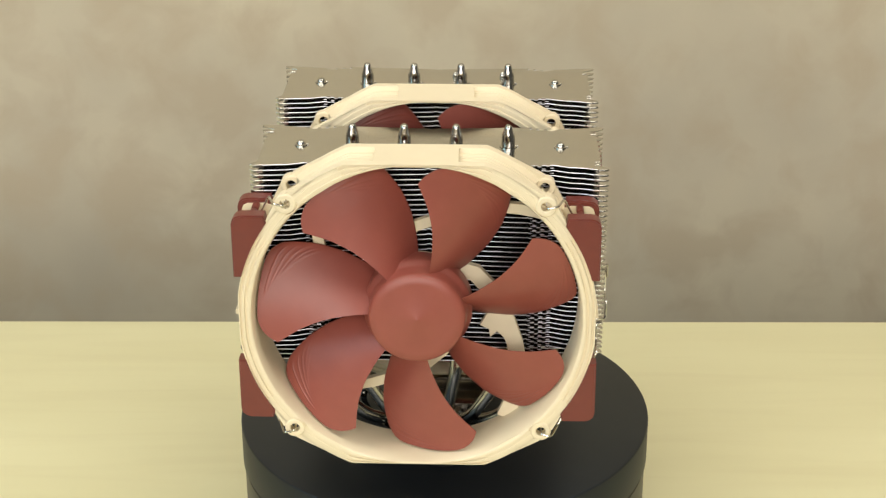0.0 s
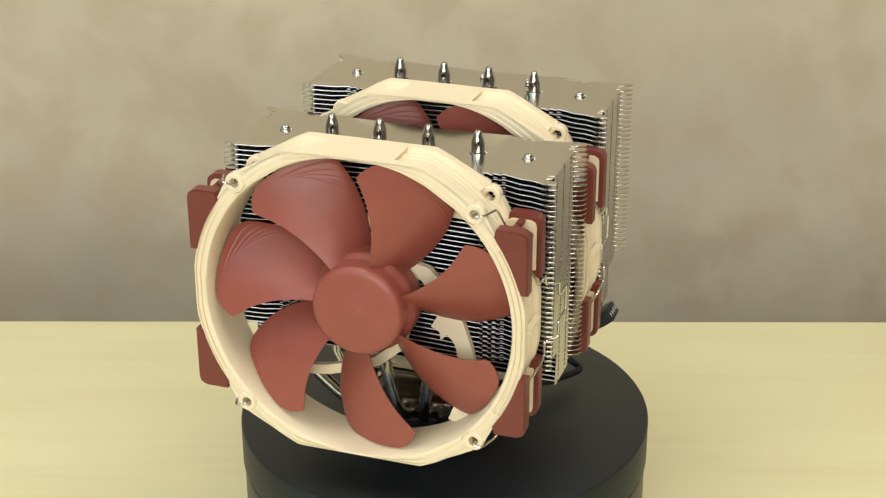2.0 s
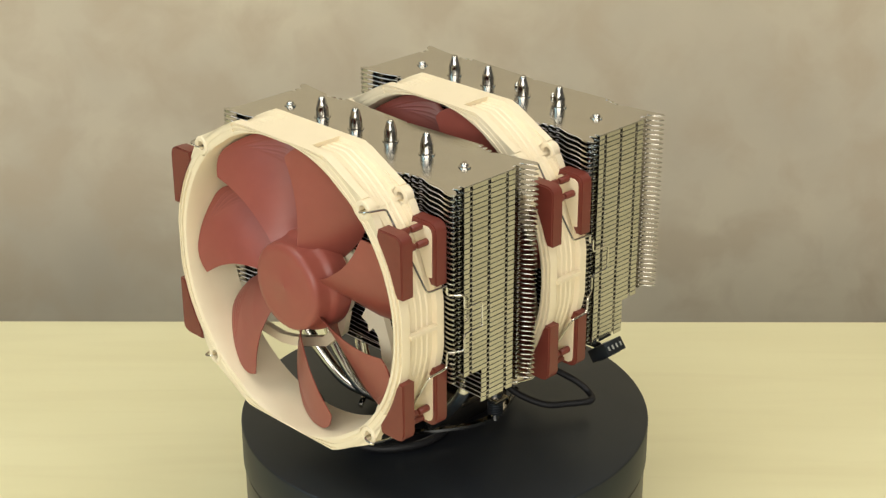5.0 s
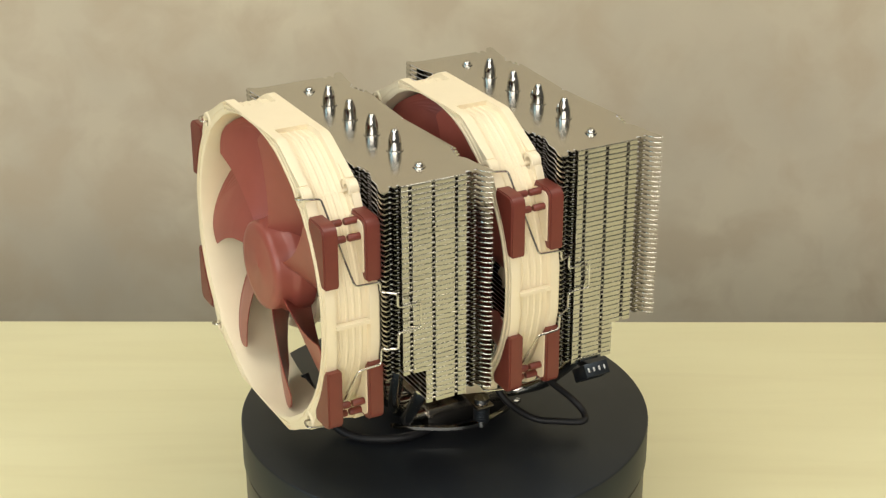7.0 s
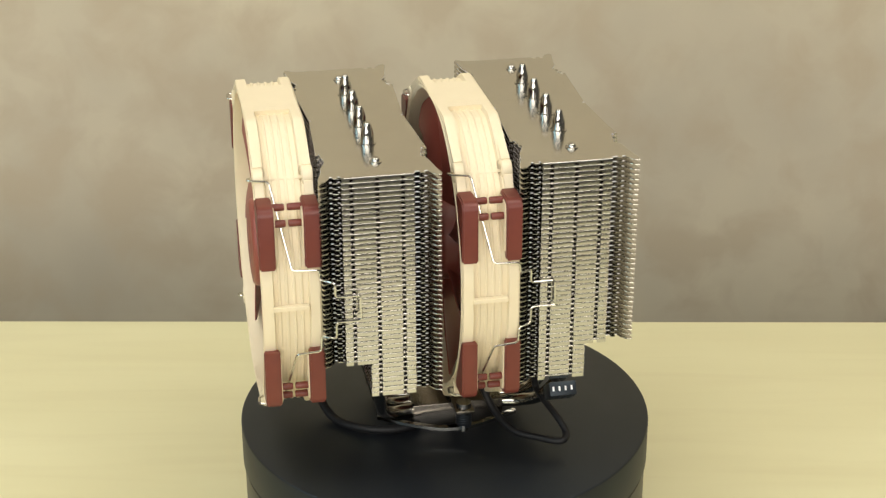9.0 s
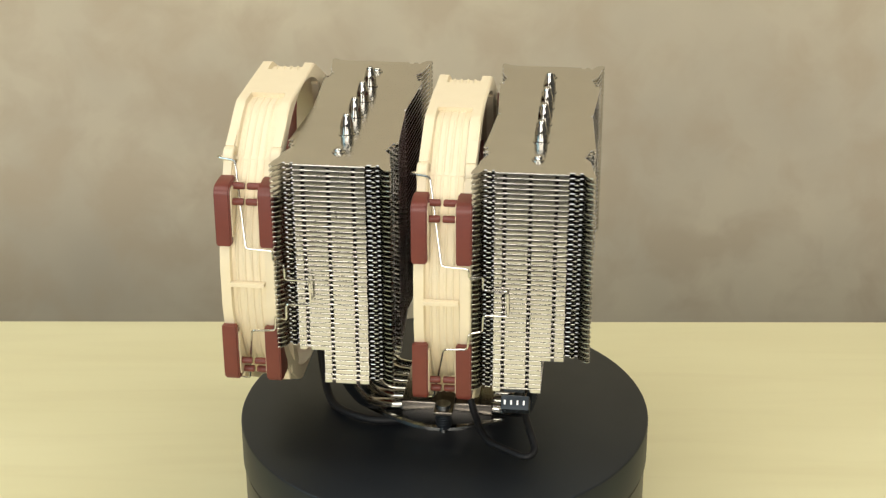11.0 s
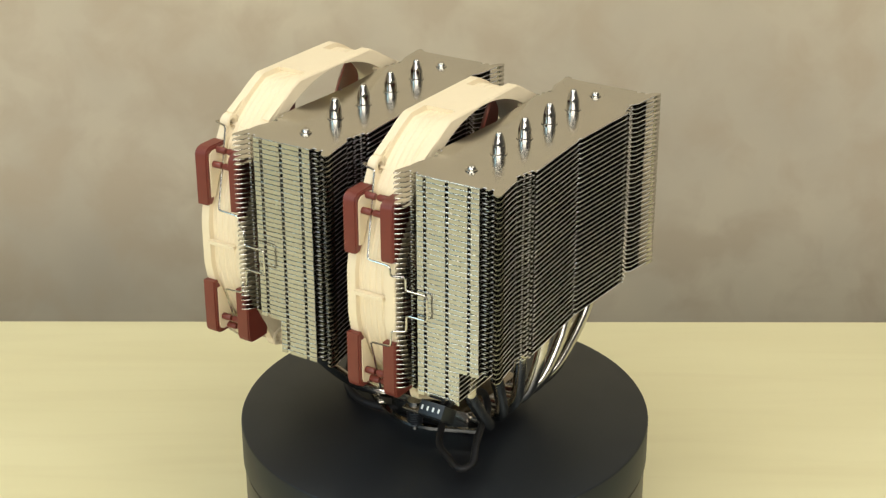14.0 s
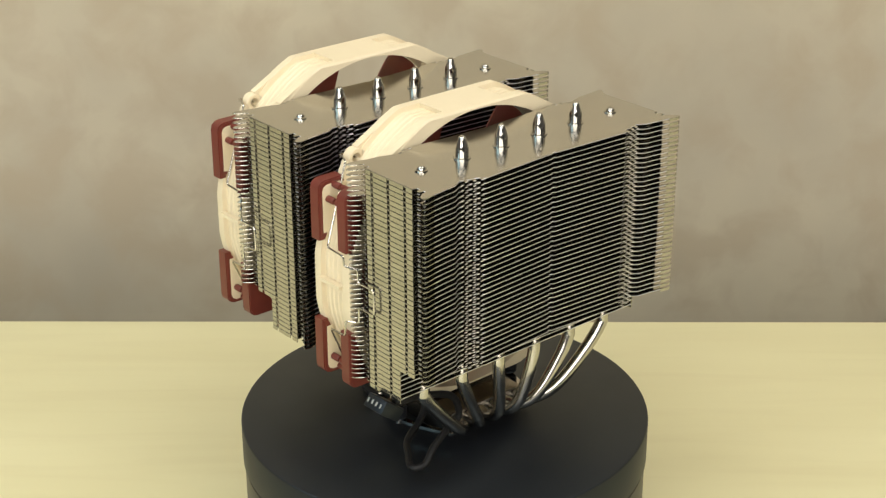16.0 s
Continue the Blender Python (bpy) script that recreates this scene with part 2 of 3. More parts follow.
def fin_mesh(notch):
    """One fin: plan outline with hooked ends, folded side strips with slots, staggered teeth at the long edges.
    notch: 0 for a whole fin, -1 or 1 for a low one that is cut away on that side."""
    bm = bmesh.new()
    mm = 0.001
    t = 0.00036
    back = [(0.8, 21.0), (1.0, 21.8), (42.0, 24.2), (44.0, 22.0), (53.0, 20.0), (57.0, 22.5), (64.0, 23.4), (70.0, 24.4), (74.6, 25.4), (76.6, 24.7), (75.8, 22.2), (72.8, 20.2),
            (70.6, 19.6), (70.6, 18.6), (72.6, 18.3), (72.6, 16.4), (70.6, 16.2), (70.6, 14.4), (72.7, 14.0)]
    front = [(0.8, 21.0), (1.0, 21.8), (42.0, 24.2), (44.0, 22.5), (53.0, 21.6), (60.0, 24.2), (66.0, 24.8), (70.0, 26.2), (74.2, 27.0), (76.2, 26.2), (75.8, 24.4), (73.4, 22.4),
             (70.6, 21.6), (70.6, 20.8), (72.6, 20.4), (72.7, 18.4), (70.6, 18.1), (70.6, 17.5), (72.7, 17.2)]
    far = [(0.8, 21.0), (1.0, 21.8), (42.0, 24.2), (44.0, 22.5), (53.0, 21.6), (60.0, 24.0), (70.0, 24.8), (73.6, 25.4), (75.6, 24.4), (74.8, 22.4), (73.4, 21.4), (72.7, 17.2)]
    if notch == 0:
        pts = back + [(x, -y) for x, y in front[::-1]] + [(-x, -y) for x, y in far] + [(-x, y) for x, y in back[::-1]]
        low, high = -99.0, 99.0
    elif notch < 0:
        pts = back + [(72.7, -6.0), (-72.7, -6.0)] + [(-x, y) for x, y in back[::-1]]
        low, high = -6.0, 99.0
    else:
        pts = [(72.7, 4.2)] + [(x, -y) for x, y in front[::-1]] + [(-x, -y) for x, y in far] + [(-72.7, 4.2)]
        low, high = -99.0, 4.2
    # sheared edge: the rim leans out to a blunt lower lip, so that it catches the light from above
    ring = [Vector((x * mm, y * mm)) for x, y in pts]
    area = sum(a.x * b.y - b.x * a.y for a, b in zip(ring, ring[1:] + ring[:1]))
    turn = 1 if area > 0 else -1
    layers = []
    for z, inset in ((0.0, 0.00007), (-0.35 * t, 0.0), (-t, 0.00003)):
        row = []
        for k, p in enumerate(ring):
            d = ring[(k + 1) % len(ring)] - ring[k - 1]
            d = d.normalized() if d.length > 1e-9 else Vector((1, 0))
            row.append(bm.verts.new((p.x - turn * d.y * inset, p.y + turn * d.x * inset, z)))
        layers.append(row)
    bm.faces.new(layers[0])
    bm.faces.new(layers[2][::-1])
    for up, lo in zip(layers, layers[1:]):
        for k in range(len(ring)):
            j = (k + 1) % len(ring)
            f = bm.faces.new((up[k], lo[k], lo[j], up[j]))
            if abs(ring[k].x + ring[j].x) < 0.142:      # the curled ends stay plated nickel, without the painted glint
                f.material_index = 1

    def strip(sec, path):
        """A thin sheet of the cross-section sec, (outwards, down) pairs, carried along the plan path with its outward directions."""
        rows = [[bm.verts.new((p.x + d.x * o, p.y + d.y * o, w)) for o, w in sec] for p, d in path]
        n = len(sec)
        bm.faces.new(rows[0])
        bm.faces.new(rows[-1][::-1])
        for r0, r1 in zip(rows, rows[1:]):
            for k in range(n):
                f = bm.faces.new((r0[k], r1[k], r1[(k + 1) % n], r0[(k + 1) % n]))
                f.smooth = True

    # the end fold: a rounded bend, then a straight wall that almost meets the next fin
    outer = [(-0.00055, 0.0), (-0.00026, -0.00004), (-0.00009, -0.00013), (-0.00002, -0.00026), (0.0, -0.00036), (FOLD_LEAN, -FOLD)]
    fold = outer + [(o - 0.0003, w - 0.0001 if w == 0 else w) for o, w in outer[::-1]]
    bend = [(o - 0.0001, w) for o, w in outer[:4] + [(-0.00003, -0.0008), (-0.0003, -0.0008), (-0.0007, -0.0003)]]

    def leaf(sgn, a, b):
        a, b = max(a, low), min(b, high)
        if b - a > 0.3:
            strip(fold, [(Vector((sgn * 0.073, y * mm)), Vector((sgn, 0))) for y in (a, b)])

    def skirt(plan, h):
        """A short fold that hangs along a curled part of the outline."""
        p = [Vector((x * mm, y * mm)) for x, y in plan]
        if min(q.y for q in p) < low * mm or max(q.y for q in p) > high * mm:
            return
        mid = sum(p, Vector((0, 0))) / len(p)
        inner = Vector((mid.x * 0.96, mid.y * 0.9))
        path = []
        for k, q in enumerate(p):
            d = p[min(k + 1, len(p) - 1)] - p[max(k - 1, 0)]
            d = Vector((d.y, -d.x)).normalized()
            path.append((q, d if d.dot(q - inner) > 0 else -d))
        strip([(-0.0003, -0.00012), (0.0, -0.00012), (0.00003, -h), (-0.0002, -h)], path)
    for s in (-1, 1):
        for a, b in ((-17.0, -13.75), (-12.05, -2.85), (-1.15, 8.05), (9.75, 13.8)):
            leaf(s, a, b)
        for y in (-12.9, -2.0, 8.9):
            if low < y < high:      # the bend runs on over the slots
                strip(bend, [(Vector((s * 0.073, (y + e) * mm)), Vector((s, 0))) for e in (-0.85, 0.85)])
        # inner walls behind the slotted far corners
        for ya, yb in ((14.3, 20.2), (-21.2, -17.4)):
            if s < 0 and ya > low and yb < high:
                strip([(-0.0002, -0.0002), (0.0, -0.0002), (0.0, -FOLD), (-0.0002, -FOLD)], [(Vector((s * 0.0703, y * mm)), Vector((s, 0))) for y in (ya, yb)])
        # the outer corners are turned down
        if s < 0:
            skirt([(s * x, y) for x, y in back[7:10]], 0.0013)
        skirt([(s * x, -y) for x, y in (front[7:10] if s > 0 else far[6:9])], 0.0007 if s > 0 else 0.0013)
        # staggered teeth
        for side in (-1, 1):
            if notch == side:
                continue
            for k in range(6):
                xa = s * (43.6 + k * 1.75) * mm
                ya = side * (23.6 - k * 0.55) * mm
                dz = -0.00116 if k % 2 else 0.0
                old = set(bm.faces)
                box(bm, xa - 0.0008, xa + 0.0008, ya - 0.0009, ya + 0.0007, dz - 1.25 * t, dz)
                # the rims of the teeth get the painted glint too
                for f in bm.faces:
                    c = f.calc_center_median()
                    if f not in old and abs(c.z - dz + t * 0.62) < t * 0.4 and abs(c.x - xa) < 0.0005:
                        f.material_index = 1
    me = bpy.data.meshes.new("fin")
    bmesh.ops.recalc_face_normals(bm, faces=bm.faces)
    bm.to_mesh(me)
    bm.free()
    me.set_sharp_from_angle(angle=radians(40))
    me.materials.append(NICKEL)
    me.materials.append(SHEARED_GLINT)
    return me


def pipe_path(i):
    x, xb = PIPES[i], X0 + (i - 2.5) * 0.0076
    out = []
    tip = 0.1618 if 0 < i < 5 else 0.1550
    for s, yt in ((-1, TOWER_Y[0]), (1, TOWER_Y[1])):
        half = [(x, yt, tip - 0.008), (x, yt, 0.10), (x, yt, 0.052), (x * 0.985 + xb * 0.015, yt, 0.044), (x * 0.72 + xb * 0.28, yt - s * 0.0015, 0.031),
                (x * 0.34 + xb * 0.66, yt - s * 0.005, 0.0165), (xb + (x - xb) * 0.08, yt - s * 0.012, 0.0098), (xb, yt - s * 0.022, 0.0088)]
        out.append(half)
    return out[0] + [(xb, 0.003, 0.0088)] + out[1][::-1]


def cooler():
    c = new("cpu_cooler")
    tagged(c, "twin tower nickel plated processor cooler with six heat pipes", "cpu cooler")
    full = fin_mesh(0)
    for side, yt in ((-1, TOWER_Y[0]), (1, TOWER_Y[1])):
        short = fin_mesh(side)      # the notch of each stack is on its outer side
        for k in range(COUNT):
            me = short if k >= COUNT - SHORT else full
            shared("fin", me, c, pose(X0, yt + random.uniform(-0.0001, 0.0001), TOP - k * PITCH, random.uniform(-0.05, 0.05), random.uniform(-0.03, 0.03), 0))
    for i in range(6):
        bm = bmesh.new()
        tube(bm, smooth_path(pipe_path(i), 6), 0.0030, 14)
        pipe = part("heat_pipe", bm, PIPE, c, "bent nickel plated heat pipe")
        for yt in TOWER_Y:
            tall = 0 < i < 5
            z1 = 0.1626 if tall else 0.1549
            bm = bmesh.new()
            if tall:
                prof = [(0.0038, TOP), (0.0038, TOP + 0.0004), (0.0030, TOP + 0.0005), (0.0029, z1 - 0.0056), (0.0025, z1 - 0.0038), (0.0018, z1 - 0.0016), (0.0017, z1 - 0.0007), (0.0010, z1), (0.0, z1 + 0.0001)]
            else:
                prof = [(0.0028, TOP), (0.0028, TOP + 0.0004), (0.0021, TOP + 0.0006), (0.0019, z1 - 0.0008), (0.0012, z1 - 0.0001), (0.0, z1 + 0.0001)]
            lathe(bm, prof, seg=20, at=(PIPES[i], yt, 0))
            # collar ears and solder drop
            w = 0.0 if tall else 0.0011
            box(bm, PIPES[i] - 0.0037 + w, PIPES[i] + 0.0044 - w, yt - 0.0004, yt + 0.0004, TOP, TOP + 0.0006, 0.00015)
            if i in (3, 4) and yt > 0:
                bmesh.ops.create_icosphere(bm, subdivisions=2, radius=0.0016, matrix=Matrix.Translation((PIPES[i] - 0.0028, yt - 0.001, z1 - 0.0062)) @ Matrix.Diagonal((0.8, 0.9, 1.7, 1)))
            part("pipe_tip", bm, CHROME, pipe, "crimped bright pipe end")
    # contact block over the pipes' feet
    bm = bmesh.new()
    box(bm, X0 - 0.0235, X0 + 0.0235, -0.019, 0.025, 0.0008, 0.0128, 0.0008)
    part("base_block", bm, COPPER, c, "nickel plated base block")
    bm = bmesh.new()
    box(bm, X0 - 0.021, X0 + 0.021, -0.017, 0.023, 0.0, 0.0012, 0.0003)
    part("contact_plate", bm, COPPER, c)
    bm = bmesh.new()
    box(bm, X0 - 0.0405, X0 + 0.0405, -0.0015, 0.0075, 0.0152, 0.0172, 0.0006)
    part("crossbar", bm, COPPER, c, "bright steel mounting crossbar")
    for s in (-1, 1):
        bm = bmesh.new()
        arc = smooth_path([(X0 + s * q[0], q[1], 0) for q in ((0.018, -0.036), (0.027, -0.023), (0.0345, -0.008), (0.035, 0.006), (0.030, 0.020), (0.025, 0.031))], 5)
        pts = [(p.x + s * 0.0012, p.y) for p in arc] + [(p.x - s * 0.0016, p.y) for p in arc[::-1]]
        prism(bm, pts, "z", 0.0050, 0.0066)
        part("mounting_bar", bm, CHROME, c, "curved bright steel mounting bar")
        bm = bmesh.new()
        xs = X0 + s * 0.0360
        lathe(bm, [(0.0021, 0.0046), (0.0021, 0.0173), (0.0036, 0.0174), (0.0036, 0.0198), (0.0, 0.0198)], seg=16, at=(xs, 0.003, 0))
        screw = part("spring_screw", bm, CHROME, c, "bright spring loaded screw")
        bm = bmesh.new()
        coil = [Vector((xs + 0.0034 * math.cos(a), 0.003 + 0.0034 * math.sin(a), 0.0076 + 0.0072 * a / (12 * math.pi))) for a in [k * math.pi / 6 for k in range(73)]]
        tube(bm, coil, 0.00055, 6)
        part("spring", bm, BLACK, screw, "black coil spring")
    return c


COOLER = cooler()


# ---------------------------------------------------------------- fans
def ring_radius(a, r, flat):
    """The outline: a circle cut flat above and below, and a little at the sides."""
    return min(r, flat / max(abs(math.sin(a)), 0.3), 0.0753 / max(abs(math.cos(a)), 0.3))


EAR = (0.0534, 0.0527)


def fan_frame(fan):
    """The fan stands with its axis along y, its middle at the origin; the front is at -y. Depth 25 mm."""
    bm = bmesh.new()
    y0, y1, flat = -0.0127, 0.0127, 0.0703
    ear_a = math.atan2(EAR[1], EAR[0])
    plate = math.atan2(flat, 0.0175)
    turns = [2 * math.pi * k / 240 for k in range(240)]
    for q in (plate, math.pi - plate, math.pi + plate, 2 * math.pi - plate):
        turns = [a for a in turns if abs(a - q) > 0.008] + [q - 0.001, q + 0.001]
    turns.sort()
    seg = len(turns)
    # (kind, radius offset, y): o is measured inwards from the outline, i is the bore
    prof = [("i", 0.0690, y1), ("i", 0.0690, -0.004), ("i", 0.0693, -0.0105), ("i", 0.0700, y0 + 0.0004), ("f", 0.15, y0), ("f", 0.30, y0), ("f", 0.34, y0 + 0.0009), ("f", 0.50, y0 + 0.0009),
            ("f", 0.53, y0 + 0.0002), ("f", 0.68, y0 + 0.0002), ("f", 0.72, y0 + 0.0012), ("f", 0.86, y0 + 0.0012), ("f", 0.90, y0 + 0.0004), ("f", 0.985, y0 + 0.0004),
            ("f", 1.0, y0 + 0.0011), ("o", 0.0, y0 + 0.0048), ("r", 0.0016, y0 + 0.0054)]
    for k in range(4):
        ya = y0 + 0.0068 + k * 0.0032
        prof += [("r", 0.0016, ya), ("r", 0.0011, ya + 0.0005), ("r", 0.0011, ya + 0.0011), ("r", 0.0016, ya + 0.0016)]
    prof += [("r", 0.0016, y1 - 0.0054), ("o", 0.0, y1 - 0.0048), ("o", 0.0, y1 - 0.0008), ("o", 0.0007, y1)]
    rings = []
    for kind, v, y in prof:
        ring = []
        for a in turns:
            out = ring_radius(a, 0.0760, flat)
            da = min(abs(abs(a - math.pi * q) - ear_a) for q in (0, 1, 2))
            da = min(da, abs(abs(abs(a - math.pi)) - (math.pi - ear_a)))
            whole = out
            if da < 0.040:
                out = 0.0720
            on_flat = abs(math.cos(a) * flat / math.sin(a)) < 0.01749 if abs(math.sin(a)) > 0.5 else False
            if kind == "i":
                r = min(v, out - 0.0011)
            elif kind == "f":
                r = min(0.0698, out - 0.0008) * (1 - v) + out * v
            elif kind == "o":
                r = out - v
            else:
                r = whole if on_flat else max(whole - v - 0.0007, 0.0696 + 0.0016 - v)
            ring.append(bm.verts.new((r * math.cos(a), y, r * math.sin(a))))
        rings.append(ring)
    rings.append(rings[0])
    for r0, r1 in zip(rings, rings[1:]):
        for k in range(seg):
            bm.faces.new((r0[k], r0[(k + 1) % seg], r1[(k + 1) % seg], r1[k]))
    # ears with their holes, on both flanges
    for sx in (-1, 1):
        for sz in (-1, 1):
            cx, cz = sx * EAR[0], sz * EAR[1]
            for ya, yb in ((y0 - 0.0002, y0 + 0.0046), (y1 - 0.0046, y1 + 0.0002)):
                n = 28
                ri, ro = 0.0021, 0.0044
                prof2 = [(ri, ya + 0.0003), (ri + 0.0004, ya), (ro - 0.0005, ya), (ro, ya + 0.0005), (ro, yb - 0.0005), (ro - 0.0005, yb), (ri + 0.0004, yb), (ri, yb - 0.0003)]
                rr = []
                for r, y in prof2:
                    rr.append([bm.verts.new((cx + r * math.cos(2 * math.pi * k / n), y, cz + r * math.sin(2 * math.pi * k / n))) for k in range(n)])
                rr.append(rr[0])
                for r0, r1 in zip(rr, rr[1:]):
                    for k in range(n):
                        bm.faces.new((r0[k], r0[(k + 1) % n], r1[(k + 1) % n], r1[k]))
                # webs that join the ear to the outline
                for turn in (-1, 1):
                    a0 = math.atan2(cz, cx)
                    up = turn * sx * sz > 0
                    a1, a2 = a0 + turn * (0.36 if up else 0.24), a0 + turn * 0.05
                    ro2 = ring_radius(a1, 0.0758, flat)
                    p0 = (cx + 0.0049 * math.cos(a0 + turn * 0.9), cz + 0.0049 * math.sin(a0 + turn * 0.9))
                    pts = [p0, (ro2 * math.cos(a1), ro2 * math.sin(a1)), (0.0705 * math.cos(a1), 0.0705 * math.sin(a1)), (0.0705 * math.cos(a2), 0.0705 * math.sin(a2)), (cx + 0.0030 * math.cos(a0 + turn * 2.0), cz + 0.0030 * math.sin(a0 + turn * 2.0)),
                           (cx + 0.0026 * math.cos(a0 + turn * 1.2), cz + 0.0026 * math.sin(a0 + turn * 1.2))]
                    prism(bm, pts, "y", ya + 0.0006, yb - 0.0004)
    # corner plates that carry the rubber pads
    for sx in (-1, 1):
        for sz in (-1, 1):
            r = 0.0752
            a0, a1 = math.asin(0.0230 / r), math.asin(0.0440 / r)
            arc = [(r * math.cos(a0 + (a1 - a0) * k / 8), r * math.sin(a0 + (a1 - a0) * k / 8)) for k in range(9)]
            pts = [(0.0743, 0.0232), (0.0743, 0.0425), (0.0737, 0.0443), (0.0720, 0.0453), (0.0640, 0.0455)] + arc[::-1]
            pts = [(p[0] * sx, p[1] * sz) for p in pts]
            prism(bm, pts, "y", -0.0100, -0.0057)
            prism(bm, pts, "y", 0.0057, 0.0100)
    # cross walls of the channel by the ears
    for sx in (-1, 1):
        for sz in (-1, 1):
            a0 = math.atan2(sz * EAR[1], sx * EAR[0])
            u, w = Vector((math.cos(a0), math.sin(a0))), Vector((-math.sin(a0), math.cos(a0)))
            prism(bm, [tuple(u * r + w * q) for r, q in ((0.0705, -0.0009), (0.0740, -0.0007), (0.0740, 0.0007), (0.0705, 0.0009))], "y", y0 + 0.003, y1 - 0.003)
    # the cross rib on each side
    for sx in (-1, 1):
        box(bm, sx * 0.0755 - 0.0016, sx * 0.0755 + 0.0012, y0 + 0.0045, y1 - 0.0055, 0.0002, 0.0019)
    return part("frame", bm, BEIGE, fan, "beige plastic frame with stepped rim", angle=30)


def blade_mesh():
    """One blade, swept forwards; its middle direction is +x."""
    bm = bmesh.new()
    le = [(17.5, 178.0), (28, 179.5), (43, 183.0), (55, 187.0), (64, 190.5), (68.2, 192.0)]
    te = [(17.5, 141.5), (28, 142.0), (43, 145.0), (55, 148.8), (64, 152.6), (68.2, 154.5)]
    nr, nc = 150, 56

    def lerp(tab, r):
        for (r0, a0), (r1, a1) in zip(tab, tab[1:]):
            if r <= r1:
                return a0 + (a1 - a0) * (r - r0) / (r1 - r0)
        return tab[-1][1]
    lay = {}

    def skin(r, v):
        """The blade's middle surface."""
        a = math.radians(lerp(te, r) * (1 - v) + lerp(le, r) * v)
        top = 68.2 - 7.5 * max(0.0, (v - 0.66) / 0.34) ** 2.6 - 5.0 * max(0.0, (0.2 - v) / 0.2) ** 2.4
        rr = 17.5 + (r - 17.5) * (top - 17.5) / 50.7
        k = (r - 17.5) / 50.7
        yl, yt = -7.6 - 1.6 * k, 9.2 - 2.6 * k
        return Vector((rr * math.cos(a), yt * (1 - v) + yl * v - (1.2 + 1.3 * k) * math.sin(math.pi * v), rr * math.sin(a))) / 1000
    def relief(r, v):
        """Fine raised flow lines by the trailing edge, in millimetres."""
        best = 0.0
        for k in range(5):
            u = (v - 0.035) / (0.36 + 0.05 * k)
            if 0 < u < 1:
                d = r - (44.5 + 4.6 * k + (16.5 - 3.4 * k) * u ** 0.7)
                best = max(best, math.exp(-(d / 0.27) ** 2) * min(1.0, 6 * u, 4 * (1 - u)))
        return 0.24 * best
    for i in range(nr + 1):
        u = i / nr
        r = 17.5 + (68.2 - 17.5) * (1 - (1 - u) ** 1.35)
        for j in range(nc + 1):
            v = j / nc
            p = skin(r, v)
            for s in (0, 1):
                w = 0.55 * math.sin(math.pi * min(1, max(0.0, v * 0.86 + 0.07))) + 0.12
                lay[i, j, s] = bm.verts.new((p.x, p.y + (w if s else -w - relief(r, v)) / 1000, p.z))
    for s in (0, 1):
        for i in range(nr):
            for j in range(nc):
                bm.faces.new((lay[i, j, s], lay[i + 1, j, s], lay[i + 1, j + 1, s], lay[i, j + 1, s]))
    for i in range(nr):
        for j in (0, nc):
            bm.faces.new((lay[i, j, 0], lay[i + 1, j, 0], lay[i + 1, j, 1], lay[i, j, 1]))
    for j in range(nc):
        for i in (0, nr):
            bm.faces.new((lay[i, j, 0], lay[i, j + 1, 0], lay[i, j + 1, 1], lay[i, j, 1]))
    bmesh.ops.recalc_face_normals(bm, faces=bm.faces)
    me = bpy.data.meshes.new("blade")
    bm.to_mesh(me)
    bm.free()
    me.materials.append(RED)
    me.shade_smooth()
    me.set_sharp_from_angle(angle=radians(50))
    return me


def pad(fan, name, sx, sz, front):
    """A rubber corner pad on one flange, with its two pegs."""
    bm = bmesh.new()
    r = 0.0757
    a0, a1 = math.asin(0.0195 / r), math.asin(0.0440 / r)
    arc = [(r * math.cos(a0 + (a1 - a0) * k / 10), r * math.sin(a0 + (a1 - a0) * k / 10)) for k in range(11)]
    pts = [(0.0763, 0.0195), (0.0763, 0.0435), (0.0757, 0.0455), (0.0742, 0.0468), (0.0722, 0.0474), (0.0625, 0.0474)] + arc[::-1]
    pts = [(p[0] * sx, p[1] * sz) for p in pts]
    ya, yb = (-0.0131, -0.0062) if front else (0.0062, 0.0131)
    fs = prism(bm, pts, "y", ya, yb)
    bmesh.ops.bevel(bm, geom=list({e for f in fs[:2] for e in f.edges}), offset=0.0006, segments=2, affect="EDGES", clamp_overlap=True)
    ob = part(name, bm, RUBBER, fan)
    for z in (0.0388, 0.0448):
        bm = bmesh.new()
        e = -0.0010 if front else 0.0002
        a, b = (-0.0068, e) if front else (e, 0.0068)
        lathe(bm, [(0.0, a), (0.0013, a), (0.0016, a + 0.0006), (0.0016, b - 0.0006), (0.0013, b), (0.0, b)], "y", 14, at=(sx * (0.0715 if z < 0.04 else 0.068), 0, sz * z))
        part("peg", bm, RUBBER, ob)
    return ob


